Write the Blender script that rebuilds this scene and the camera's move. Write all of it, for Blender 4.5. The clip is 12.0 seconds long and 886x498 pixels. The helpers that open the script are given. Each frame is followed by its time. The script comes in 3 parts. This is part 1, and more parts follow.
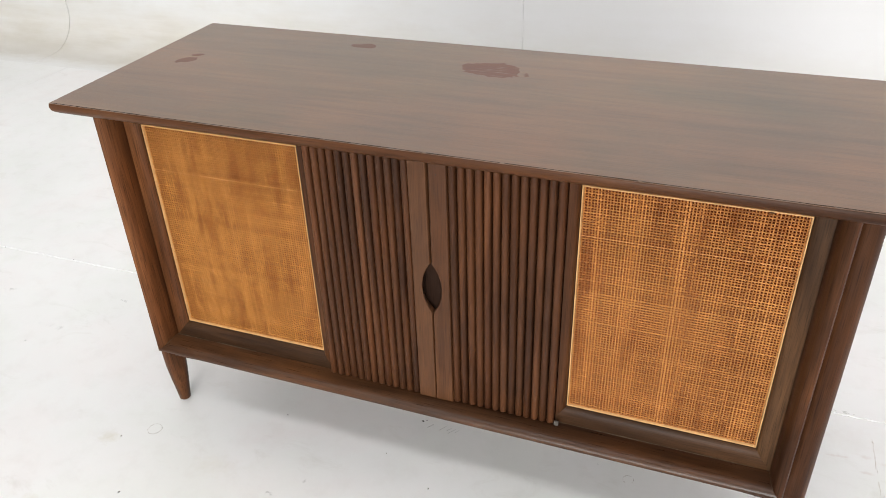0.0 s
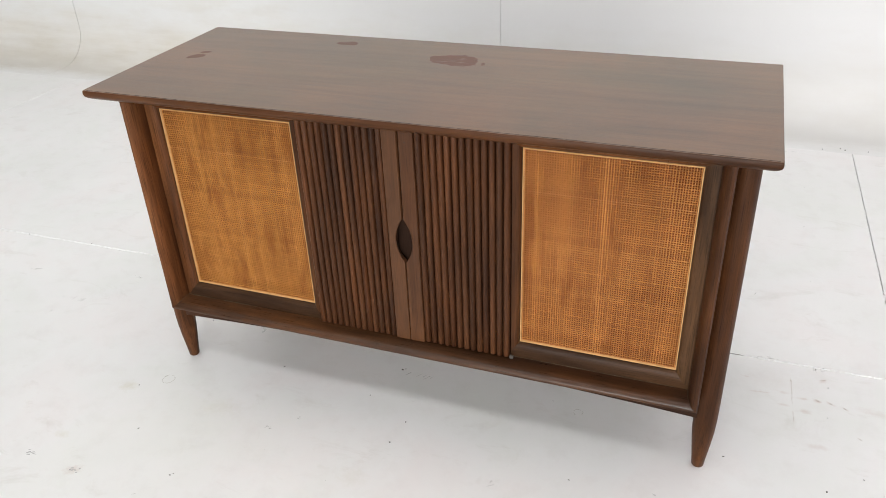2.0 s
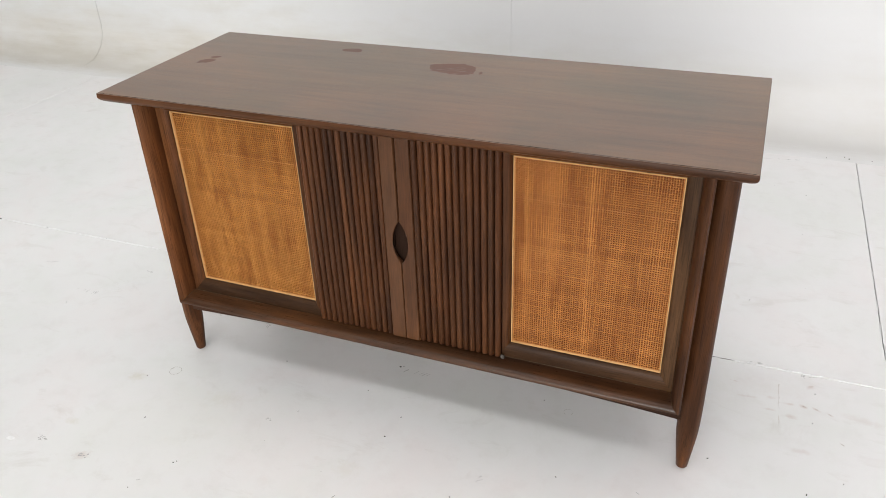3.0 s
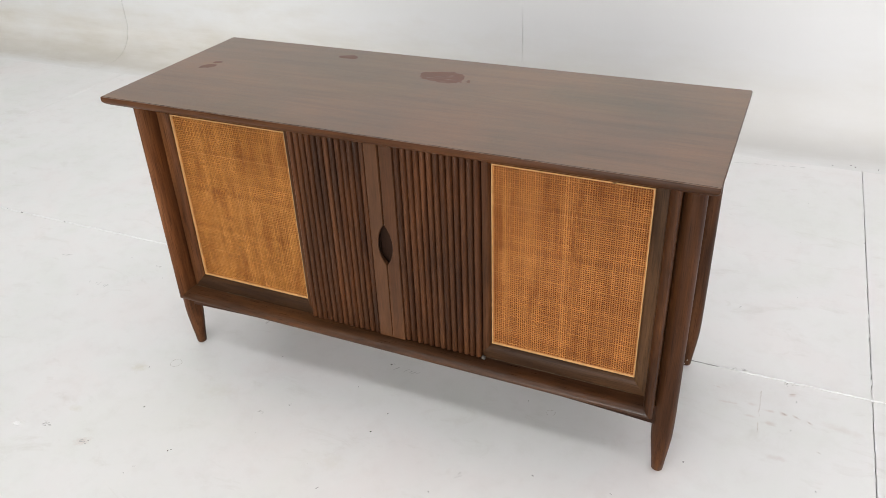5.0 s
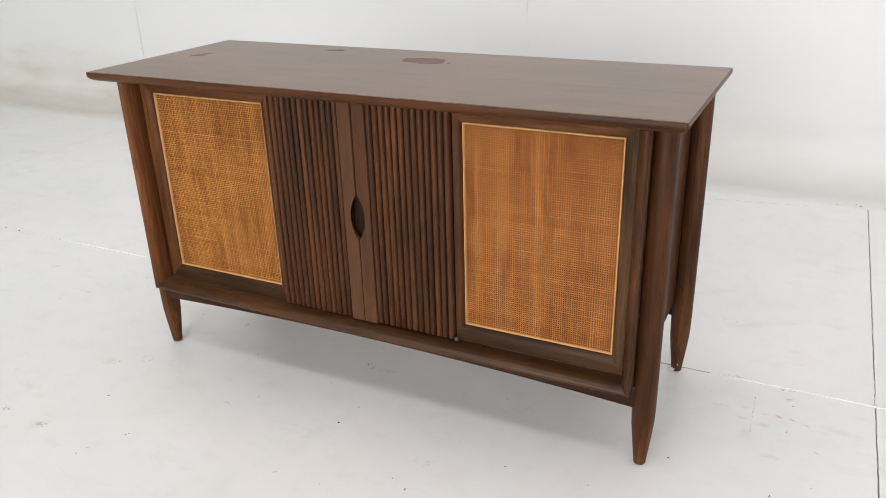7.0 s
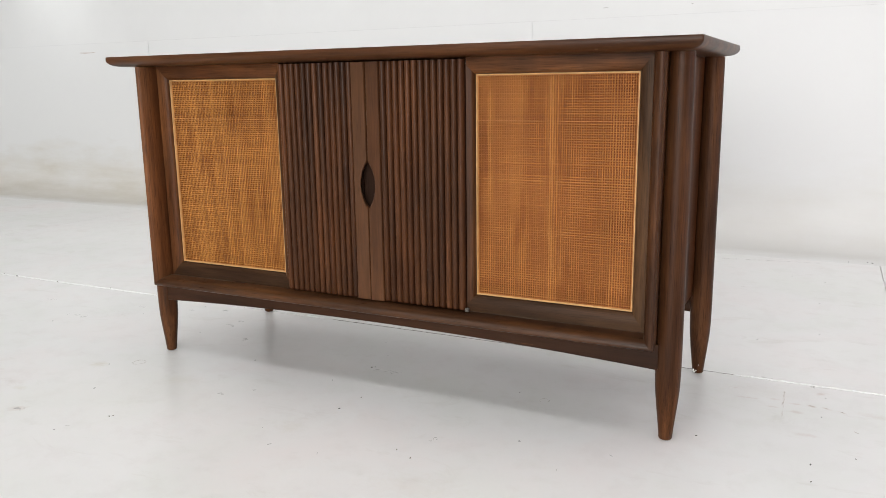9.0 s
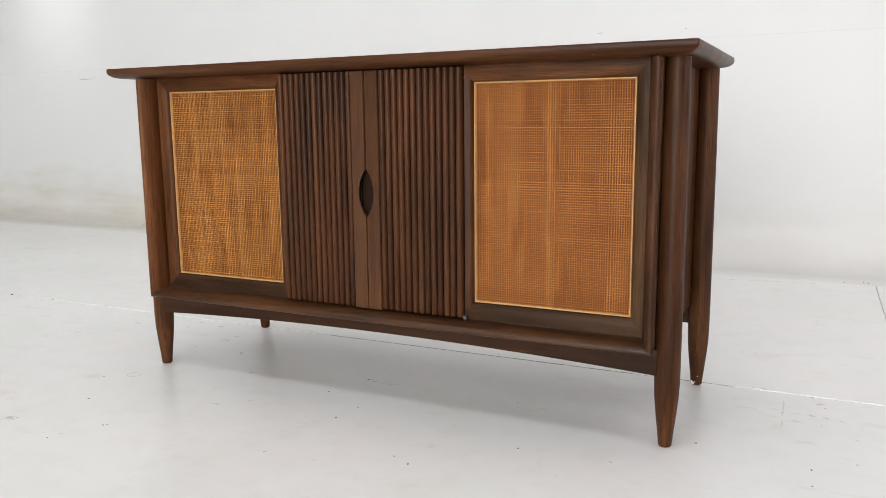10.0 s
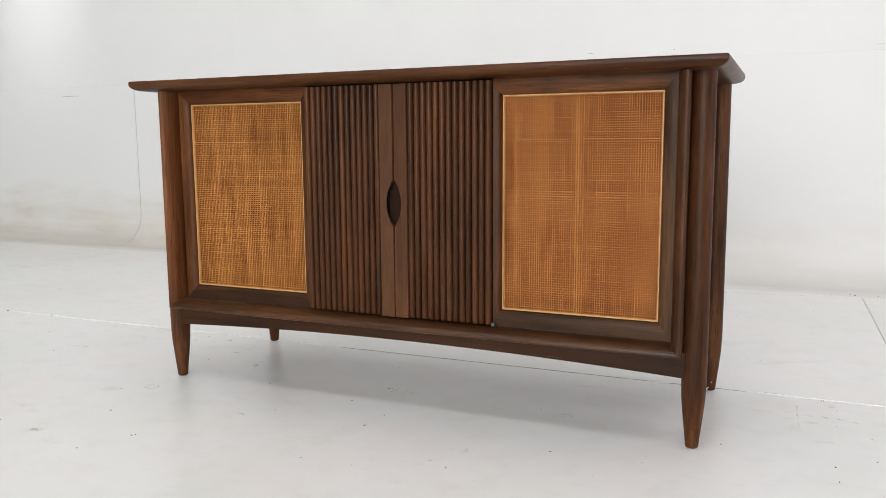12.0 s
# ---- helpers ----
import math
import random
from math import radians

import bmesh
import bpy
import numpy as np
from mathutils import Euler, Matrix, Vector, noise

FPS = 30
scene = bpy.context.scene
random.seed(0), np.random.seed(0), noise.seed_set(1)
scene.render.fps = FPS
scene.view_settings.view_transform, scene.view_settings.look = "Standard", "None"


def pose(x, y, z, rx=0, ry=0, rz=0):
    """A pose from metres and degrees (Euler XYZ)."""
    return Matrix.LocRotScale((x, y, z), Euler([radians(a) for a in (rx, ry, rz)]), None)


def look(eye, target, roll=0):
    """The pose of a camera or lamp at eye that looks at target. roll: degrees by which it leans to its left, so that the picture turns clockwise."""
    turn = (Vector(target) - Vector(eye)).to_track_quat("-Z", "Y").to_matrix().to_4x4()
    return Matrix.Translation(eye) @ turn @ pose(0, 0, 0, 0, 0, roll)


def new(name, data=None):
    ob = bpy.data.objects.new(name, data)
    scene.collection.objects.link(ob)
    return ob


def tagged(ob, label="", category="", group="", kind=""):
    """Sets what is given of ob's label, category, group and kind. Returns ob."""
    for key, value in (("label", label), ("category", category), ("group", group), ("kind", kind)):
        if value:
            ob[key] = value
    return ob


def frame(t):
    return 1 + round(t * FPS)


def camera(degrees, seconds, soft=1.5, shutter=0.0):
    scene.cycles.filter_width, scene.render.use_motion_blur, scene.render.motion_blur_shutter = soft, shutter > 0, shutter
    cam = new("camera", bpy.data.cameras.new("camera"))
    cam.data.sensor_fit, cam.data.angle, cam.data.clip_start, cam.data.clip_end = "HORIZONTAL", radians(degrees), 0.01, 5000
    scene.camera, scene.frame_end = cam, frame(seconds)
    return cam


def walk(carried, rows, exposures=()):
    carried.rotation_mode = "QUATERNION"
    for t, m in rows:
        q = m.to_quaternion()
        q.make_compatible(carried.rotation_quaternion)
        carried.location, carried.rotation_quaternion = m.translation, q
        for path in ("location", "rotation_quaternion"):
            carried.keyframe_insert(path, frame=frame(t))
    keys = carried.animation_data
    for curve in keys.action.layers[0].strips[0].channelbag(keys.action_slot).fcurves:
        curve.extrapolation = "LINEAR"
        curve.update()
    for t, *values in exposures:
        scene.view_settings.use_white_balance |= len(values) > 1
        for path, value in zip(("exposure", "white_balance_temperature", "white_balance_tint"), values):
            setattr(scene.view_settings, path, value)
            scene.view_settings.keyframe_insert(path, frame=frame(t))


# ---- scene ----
cam = camera(58.6, 12.0, soft=0.5)
PATH = [
    (0, (0.431, -1.042, 1.252), (-0.186, 0.535, 0.188), -2.0),
    (0.5, (0.504, -1.093, 1.255), (-0.109, 0.492, 0.201), -2.3),
    (1, (0.538, -1.141, 1.258), (-0.073, 0.45, 0.212), -2.5),
    (1.5, (0.558, -1.211, 1.271), (-0.055, 0.386, 0.236), -2.6),
    (2, (0.587, -1.292, 1.285), (-0.035, 0.31, 0.262), -2.5),
    (2.5, (0.608, -1.325, 1.307), (-0.032, 0.272, 0.287), -2.4),
    (3, (0.652, -1.318, 1.322), (-0.013, 0.266, 0.296), -2.2),
    (3.2, (0.672, -1.315, 1.327), (-0.003, 0.265, 0.299), -2.2),
    (4.8, (0.755, -1.317, 1.362), (0.029, 0.233, 0.329), -2.4),
    (5, (0.763, -1.315, 1.359), (0.029, 0.235, 0.329), -2.4),
    (5.5, (0.79, -1.334, 1.319), (0.041, 0.232, 0.325), -2.3),
    (6, (0.848, -1.336, 1.248), (0.072, 0.25, 0.309), -2.2),
    (6.5, (0.889, -1.338, 1.158), (0.083, 0.271, 0.285), -1.9),
    (7, (0.892, -1.351, 1.081), (0.059, 0.285, 0.288), -1.7),
    (7.5, (0.893, -1.378, 0.967), (0.041, 0.289, 0.265), -1.6),
    (7.7, (0.891, -1.389, 0.914), (0.036, 0.292, 0.260), -1.4),
    (9.3, (0.902, -1.437, 0.654), (0.019, 0.318, 0.275), -0.8),
    (9.5, (0.905, -1.438, 0.645), (0.021, 0.319, 0.279), -0.8),
    (10, (0.897, -1.447, 0.622), (0.022, 0.322, 0.3), -0.6),
    (10.5, (0.892, -1.455, 0.611), (0.03, 0.325, 0.317), -0.5),
    (11, (0.867, -1.485, 0.607), (0.023, 0.306, 0.327), -0.6),
    (11.5, (0.834, -1.517, 0.609), (0.012, 0.285, 0.332), -0.5),
    (12, (0.795, -1.538, 0.602), (-0.005, 0.275, 0.333), -0.4),
]
walk(cam, [(t, look(eye, target, roll)) for t, eye, target, roll in PATH],
     exposures=[(0, 0.35), (0.5, 0.33), (1.5, 0.25), (2.5, 0.15), (5.5, 0.12), (7.5, 0.10), (9.5, 0.05), (12, 0.0)])

# ---- light ----
world = bpy.data.worlds.new("studio_world")
scene.world = world
world.use_nodes = True
world.node_tree.nodes["Background"].inputs["Color"].default_value = (0.9, 0.95, 1.0, 1)
world.node_tree.nodes["Background"].inputs["Strength"].default_value = 0.3


def area_lamp(name, eye, target, sx, sy, watts, color=(1, 1, 1)):
    data = bpy.data.lights.new(name, "AREA")
    data.shape, data.size, data.size_y, data.energy, data.color = "RECTANGLE", sx, sy, watts, color
    ob = new(name, data)
    ob.matrix_world = look(eye, target)
    return ob


def spot_lamp(name, eye, target, watts, degrees, blend, size, color=(1, 1, 1)):
    data = bpy.data.lights.new(name, "SPOT")
    data.energy, data.spot_size, data.spot_blend, data.shadow_soft_size, data.color = watts, radians(degrees), blend, size, color
    ob = new(name, data)
    ob.matrix_world = look(eye, target)
    return ob


area_lamp("ceiling_row", (0.2, -1.4, 3.5), (0.2, -1.4, 0.0), 5.5, 0.5, 38)
# next three: unseen lamps added to brighten wall, floor and credenza front
area_lamp("wall_fill", (-0.8, 0.6, 3.5), (-0.8, 2.1, 1.2), 7.0, 1.8, 62, (1.0, 1.0, 0.985))
area_lamp("overhead_fill", (-0.1, -4.0, 3.5), (-0.1, -2.7, 0.3), 5.4, 2.6, 86, (1.0, 1.0, 0.98))
area_lamp("front_fill", (0.7, -5.7, 1.15), (0.0, 0.0, 0.2), 3.8, 2.1, 258, (1.0, 1.0, 0.98))
area_lamp("side_softbox", (5.0, -0.1, 0.95), (0.0, 0.0, 0.15), 1.2, 1.3, 33, (1.0, 0.84, 0.96))
area_lamp("side_softbox", (-6.4, 0.1, 0.95), (0.0, -0.2, 0.15), 2.0, 1.7, 22, (0.98, 1.0, 0.975))
spot_lamp("wall_spot", (-3.6, 1.0, 3.5), (-3.6, 2.14, 1.80), 155, 26, 1.0, 0.12, (0.97, 0.99, 1.0))

# ---- materials ----


def material(name):
    m = bpy.data.materials.new(name)
    m.use_nodes = True
    nt = m.node_tree
    return m, nt, nt.nodes["Principled BSDF"]


def node(nt, kind, **inputs):
    n = nt.nodes.new(kind)
    for key, value in inputs.items():
        n.inputs[key].default_value = value
    return n


def ramp(nt, fac, stops):
    n = nt.nodes.new("ShaderNodeValToRGB")
    while len(n.color_ramp.elements) < len(stops):
        n.color_ramp.elements.new(0.5)
    for e, (p, c) in zip(n.color_ramp.elements, stops):
        e.position, e.color = p, (*c, 1) if len(c) == 3 else c
    nt.links.new(fac, n.inputs["Fac"])
    return n.outputs["Color"]


def mixed(nt, kind, fac, a, b):
    n = nt.nodes.new("ShaderNodeMix")
    n.data_type, n.blend_type = "RGBA", kind
    for socket, value in (("Factor", fac), ("A", a), ("B", b)):
        at = [s for s in n.inputs if s.name == socket and s.type == ("VALUE" if socket == "Factor" else "RGBA")][0]
        if isinstance(value, bpy.types.NodeSocket):
            nt.links.new(value, at)
        else:
            at.default_value = value if socket == "Factor" else (*value, 1)
    return [s for s in n.outputs if s.type == "RGBA"][0]


def math_node(nt, op, a, b=0.0):
    n = nt.nodes.new("ShaderNodeMath")
    n.operation = op
    for i, v in enumerate((a, b)):
        if isinstance(v, bpy.types.NodeSocket):
            nt.links.new(v, n.inputs[i])
        else:
            n.inputs[i].default_value = v
    return n.outputs[0]


def placed(nt, scale, shift_by_object=True):
    """Object coordinates, moved by the object's own random number and scaled."""
    tc = nt.nodes.new("ShaderNodeTexCoord")
    out = tc.outputs["Object"]
    if shift_by_object:
        info = nt.nodes.new("ShaderNodeObjectInfo")
        add = nt.nodes.new("ShaderNodeVectorMath")
        add.operation = "MULTIPLY_ADD"
        nt.links.new(info.outputs["Random"], add.inputs[0])
        add.inputs[1].default_value = (3.1, 7.7, 5.3)
        nt.links.new(out, add.inputs[2])
        out = add.outputs[0]
    mp = nt.nodes.new("ShaderNodeMapping")
    mp.inputs["Scale"].default_value = scale
    nt.links.new(out, mp.inputs["Vector"])
    return mp.outputs["Vector"]


def noise_tex(nt, vector, scale, detail=4.0, rough=0.55, distortion=0.0):
    n = node(nt, "ShaderNodeTexNoise", Scale=scale, Detail=detail, Roughness=rough, Distortion=distortion)
    nt.links.new(vector, n.inputs["Vector"])
    return n.outputs["Fac"]


def bump(nt, bsdf, height, strength, distance):
    b = node(nt, "ShaderNodeBump", Strength=strength, Distance=distance)
    nt.links.new(height, b.inputs["Height"])
    nt.links.new(b.outputs["Normal"], bsdf.inputs["Normal"])


def walnut(name, axis, dark, mid, light, rough=0.42, vary=0.25, patches=(), shine=0.22, grain=1.0, mottle=0.0, stain=0.0):
    """Oiled walnut with its grain along the axis; patches: worn spots (x, y, half length, half width) on a top."""
    m, nt, bsdf = material(name)
    fine = [190, 190, 190]
    fine[axis] = 6.0
    broad = [9, 9, 9]
    broad[axis] = 0.8
    v = placed(nt, (1, 1, 1))
    fine_v = placed(nt, tuple(fine))
    broad_v = placed(nt, tuple(broad))
    pores = noise_tex(nt, fine_v, 3.0, 5, 0.65)
    bands = noise_tex(nt, broad_v, 2.0, 3, 0.6, 0.6)
    cloud = noise_tex(nt, v, 3.2, 3, 0.55)
    col = ramp(nt, bands, [(0.3, dark), (0.52, mid), (0.74, light)])
    streak = ramp(nt, pores, [(0.34, (0.40, 0.38, 0.36)), (0.47, (0.92, 0.92, 0.92)), (0.54, (1, 1, 1)), (0.72, (1.3, 1.25, 1.18))])
    col = mixed(nt, "MULTIPLY", 0.65 * grain, col, streak)
    figure = [26, 26, 26]
    figure[axis] = 1.1
    lines = noise_tex(nt, placed(nt, tuple(figure)), 3.0, 4, 0.6, 0.4)
    col = mixed(nt, "MULTIPLY", 0.45 * grain, col, ramp(nt, lines, [(0.36, (0.62, 0.58, 0.55)), (0.5, (1, 1, 1)), (0.66, (1.14, 1.12, 1.08))]))
    worn = ramp(nt, cloud, [(0.35, (0.78, 0.81, 0.87)), (0.65, (1.17, 1.12, 1.02))])
    col = mixed(nt, "MULTIPLY", 0.7, col, worn)
    if mottle:
        blotch = noise_tex(nt, placed(nt, (1.0, 1.5, 1.0)), 2.6, 4, 0.55, 0.4)
        col = mixed(nt, "MULTIPLY", mottle, col, ramp(nt, blotch, [(0.32, (0.80, 0.91, 0.90)), (0.5, (1, 1, 1)), (0.68, (1.12, 1.04, 0.99))]))
    if stain:
        where = nt.nodes.new("ShaderNodeNewGeometry")
        mp = nt.nodes.new("ShaderNodeMapping")
        mp.inputs["Scale"].default_value = (1.0, 1.0, 0.45)
        nt.links.new(where.outputs["Position"], mp.inputs["Vector"])
        spread = noise_tex(nt, mp.outputs["Vector"], 9.0, 3, 0.55, 0.3)
        col = mixed(nt, "MULTIPLY", stain, col, ramp(nt, spread, [(0.34, (0.62, 0.66, 0.78)), (0.5, (1, 1, 1)), (0.68, (1.22, 1.10, 0.92))]))
    info = nt.nodes.new("ShaderNodeObjectInfo")
    tone = ramp(nt, info.outputs["Random"], [(0.0, (1 - vary, 1 - 0.8 * vary, 1 - 0.3 * vary)), (0.5, (1, 1, 1)), (1.0, (1 + 1.2 * vary, 1 + 0.8 * vary, 1 + 0.4 * vary))])
    col = mixed(nt, "MULTIPLY", 1.0, col, tone)
    gloss = math_node(nt, "MULTIPLY_ADD", pores, 0.18)
    gloss.node.inputs[2].default_value = rough - 0.09
    if patches:
        tc = nt.nodes.new("ShaderNodeTexCoord")
        wob = nt.nodes.new("ShaderNodeTexNoise")
        wob.inputs["Scale"].default_value = 26
        wob.inputs["Detail"].default_value = 5
        nt.links.new(tc.outputs["Object"], wob.inputs["Vector"])
        total = None
        for px, py, hx, hy, turn in patches:
            mp = nt.nodes.new("ShaderNodeMapping")
            mp.vector_type = "TEXTURE"
            mp.inputs["Location"].default_value = (px, py, 0)
            mp.inputs["Rotation"].default_value = (0, 0, radians(turn))
            mp.inputs["Scale"].default_value = (hx, hy, 1000)
            nt.links.new(tc.outputs["Object"], mp.inputs["Vector"])
            ln = nt.nodes.new("ShaderNodeVectorMath")
            ln.operation = "LENGTH"
            nt.links.new(mp.outputs["Vector"], ln.inputs[0])
            d = math_node(nt, "ADD", ln.outputs["Value"], math_node(nt, "MULTIPLY", math_node(nt, "SUBTRACT", wob.outputs["Fac"], 0.5), 1.6))
            inside = math_node(nt, "LESS_THAN", d, 0.9)
            total = inside if total is None else math_node(nt, "MAXIMUM", total, inside)
        # streaks of old finish left standing inside the worn spots
        left = ramp(nt, noise_tex(nt, placed(nt, (5, 75, 1), False), 3.0, 3, 0.6), [(0.355, (0, 0, 0)), (0.41, (1, 1, 1))])
        total = math_node(nt, "MULTIPLY", total, left)
        red = ramp(nt, pores, [(0.3, (0.085, 0.026, 0.016)), (0.7, (0.17, 0.060, 0.037))])
        col = mixed(nt, "MIX", math_node(nt, "MULTIPLY", total, 0.85), col, red)
        gloss = math_node(nt, "ADD", gloss, math_node(nt, "MULTIPLY", total, 0.25))
    nt.links.new(col, bsdf.inputs["Base Color"])
    nt.links.new(gloss, bsdf.inputs["Roughness"])
    bsdf.inputs["Specular IOR Level"].default_value = shine
    bump(nt, bsdf, pores, 0.25, 0.0006)
    return m


D, M, L = (0.029, 0.0106, 0.0043), (0.081, 0.0312, 0.0121), (0.160, 0.0660, 0.0262)
wood_x = walnut("walnut_lengthwise", 0, D, M, L, 0.40, 0.12, shine=0.11, grain=1.3, stain=0.7)
wood_z = walnut("walnut_upright", 2, D, M, L, 0.40, 0.12, shine=0.11, grain=1.3, stain=0.7)
wood_slat = walnut("walnut_slats", 2, (0.033, 0.0122, 0.0056), (0.070, 0.0270, 0.0116), (0.116, 0.0466, 0.0204), 0.38, 0.10, shine=0.16, stain=0.55)
wood_stile = walnut("walnut_door_stile", 2, (0.056, 0.0225, 0.0100), (0.088, 0.0370, 0.0160), (0.118, 0.0510, 0.0230), 0.36, 0.06, shine=0.2)
# greyer walnut for the panels' bottom rails and one outer stile
wood_grey = walnut("grey_walnut", 0, (0.023, 0.0103, 0.0048), (0.053, 0.0250, 0.0115), (0.090, 0.0450, 0.0215), 0.40, 0.1, shine=0.13, grain=1.2)
wood_grey_z = walnut("grey_walnut_upright", 2, (0.030, 0.0138, 0.0063), (0.078, 0.0390, 0.0178), (0.128, 0.0670, 0.0320), 0.40, 0.1, shine=0.13, grain=1.2)
wood_ledge = walnut("walnut_ledge", 0, (0.022, 0.0088, 0.0038), (0.056, 0.0232, 0.0098), (0.108, 0.0475, 0.0205), 0.30, 0.04, shine=0.3, grain=1.2, stain=0.5)
# the ledge's shade on the apron, put into a darker walnut
wood_apron = walnut("shaded_apron_walnut", 0, (0.026, 0.0108, 0.0055), (0.048, 0.0205, 0.0104), (0.070, 0.0310, 0.0155), 0.42, 0.04, shine=0.12, grain=0.8)
wood_top = walnut("walnut_top", 0, (0.114, 0.057, 0.026), (0.146, 0.075, 0.0345), (0.172, 0.090, 0.042), 0.32, 0.0,
                  patches=[(0.014, 0.312, 0.073, 0.038, 6), (-0.286, 0.382, 0.029, 0.017, 5), (-0.592, 0.207, 0.025, 0.016, 35), (-0.585, 0.240, 0.015, 0.0085, 20)], shine=0.75, grain=0.75, mottle=1.0)
wood_edge = walnut("walnut_edge", 0, D, M, L, 0.38, 0.06, shine=0.15)
# recess shade put into the colour: darker walnut behind slats and pull
wood_dark = walnut("recess_wood_shaded", 2, (0.012, 0.006, 0.004), (0.022, 0.011, 0.007), (0.032, 0.016, 0.010), 0.55, 0.1, shine=0.05)


def cane_material(name, low, mid, high):
    """Split cane: every strand has its own tone, darker and paler stretches along it, and a satin skin."""
    m, nt, bsdf = material(name)
    geo = nt.nodes.new("ShaderNodeNewGeometry")
    pale = tuple(min(1.0, 1.15 * c + 0.04) for c in high)
    col = ramp(nt, geo.outputs["Random Per Island"], [(0.0, low), (0.45, mid), (0.985, high), (1.0, pale)])
    stretch = noise_tex(nt, placed(nt, (2.6, 1, 0.5)), 16.0, 3, 0.6)
    col = mixed(nt, "MULTIPLY", 1.0, col, ramp(nt, stretch, [(0.34, (0.72, 0.64, 0.55)), (0.5, (1, 1, 1)), (0.66, (1.14, 1.15, 1.12))]))
    fleck = noise_tex(nt, placed(nt, (1, 1, 1)), 230.0, 2, 0.5)
    col = mixed(nt, "MULTIPLY", 1.0, col, ramp(nt, fleck, [(0.32, (0.66, 0.58, 0.48)), (0.5, (1.0, 1.0, 1.0)), (0.66, (1.22, 1.24, 1.28))]))
    nt.links.new(col, bsdf.inputs["Base Color"])
    bsdf.inputs["Roughness"].default_value = 0.38
    bsdf.inputs["Specular IOR Level"].default_value = 0.25
    return m


cane_gold = cane_material("golden_cane", (0.305, 0.122, 0.026), (0.435, 0.182, 0.042), (0.52, 0.234, 0.062))
cane_red = cane_material("reddish_cane", (0.305, 0.112, 0.026), (0.435, 0.170, 0.043), (0.52, 0.224, 0.064))


def plain(name, color, rough, metal=0.0, scale=20, amount=0.2, bumps=0.0):
    m, nt, bsdf = material(name)
    v = placed(nt, (1, 1, 1))
    f = noise_tex(nt, v, scale, 5, 0.6)
    col = mixed(nt, "MULTIPLY", 1.0, color, ramp(nt, f, [(0.3, (1 - amount,) * 3), (0.7, (1 + amount * 0.5,) * 3)]))
    nt.links.new(col, bsdf.inputs["Base Color"])
    bsdf.inputs["Roughness"].default_value, bsdf.inputs["Metallic"].default_value = rough, metal
    bsdf.inputs["Specular IOR Level"].default_value = 0.5 if rough < 0.6 else 0.1
    if bumps:
        bump(nt, bsdf, f, bumps, 0.002)
    return m


reed = plain("pale_reed_bead", (0.62, 0.36, 0.15), 0.42, 0, 60, 0.25)
speaker_cloth = plain("red_brown_backing", (0.125, 0.027, 0.011), 1.0, 0, 200, 0.4)
speaker_cloth.node_tree.nodes["Principled BSDF"].inputs["Specular IOR Level"].default_value = 0.0
pale_metal = plain("pale_metal", (0.15, 0.135, 0.12), 0.6, 0.5, 200, 0.3)
pale_wood = plain("bare_wood_and_glint", (0.100, 0.046, 0.019), 0.65, 0, 120, 0.4)
glue = plain("old_glue", (0.11, 0.082, 0.058), 0.7, 0, 160, 0.5)
seam_grey = plain("grey_seam_filler", (0.30, 0.285, 0.27), 0.9, 0, 60, 0.3)
joint_dark = plain("dark_joint", (0.020, 0.012, 0.009), 0.8, 0, 60, 0.4)
glide_metal = plain("glide_metal", (0.18, 0.17, 0.16), 0.4, 1.0, 80, 0.3)
chip_white = plain("paint_chip_white", (0.87, 0.87, 0.865), 0.5, 0, 60, 0.1)
grime = plain("dark_grime", (0.06, 0.055, 0.05), 0.8, 0, 60, 0.4)
brown_mark = plain("brown_scuff", (0.46, 0.39, 0.33), 0.6, 0, 90, 0.4)
ring_brown = plain("ring_brown", (0.56, 0.53, 0.49), 0.7, 0, 90, 0.4)
pink_mark = plain("faded_scratch", (0.60, 0.52, 0.48), 0.6, 0, 90, 0.3)
grey_mark = plain("grey_scuff", (0.52, 0.512, 0.50), 0.6, 0, 90, 0.3)


PINK_STAINS = [(0.902, 0.392, 0.012, 0.008, 20, 0.8), (0.855, 0.312, 0.014, 0.005, 0, 0.7), (0.888, 0.313, 0.010, 0.006, -20, 1.0), (0.916, 0.311, 0.011, 0.004, -30, 0.9),
               (0.945, 0.303, 0.010, 0.003, -35, 1.0), (0.861, 0.267, 0.013, 0.008, 0, 0.8), (0.812, 0.277, 0.016, 0.004, 0, 0.5), (0.759, 0.308, 0.022, 0.004, 5, 0.6), (0.726, 0.358, 0.012, 0.003, -10, 0.7),
               (0.812, 0.322, 0.018, 0.006, -10, 0.5), (1.016, 0.306, 0.050, 0.014, -10, 0.35), (0.883, 0.156, 0.022, 0.008, 0, 0.5), (0.790, 0.360, 0.090, 0.040, 0, 0.16), (-0.658, -0.410, 0.020, 0.014, 30, 0.8)]
OLIVE_STAINS = [(-0.726, -0.136, 0.024, 0.020, 0, 0.55), (-0.056, -0.239, 0.035, 0.026, 0, 0.22), (-0.457, -0.133, 0.05, 0.03, 10, 0.22), (-0.764, -0.327, 0.020, 0.012, 0, 0.4), (0.30, -0.35, 0.10, 0.05, 0, 0.18)]


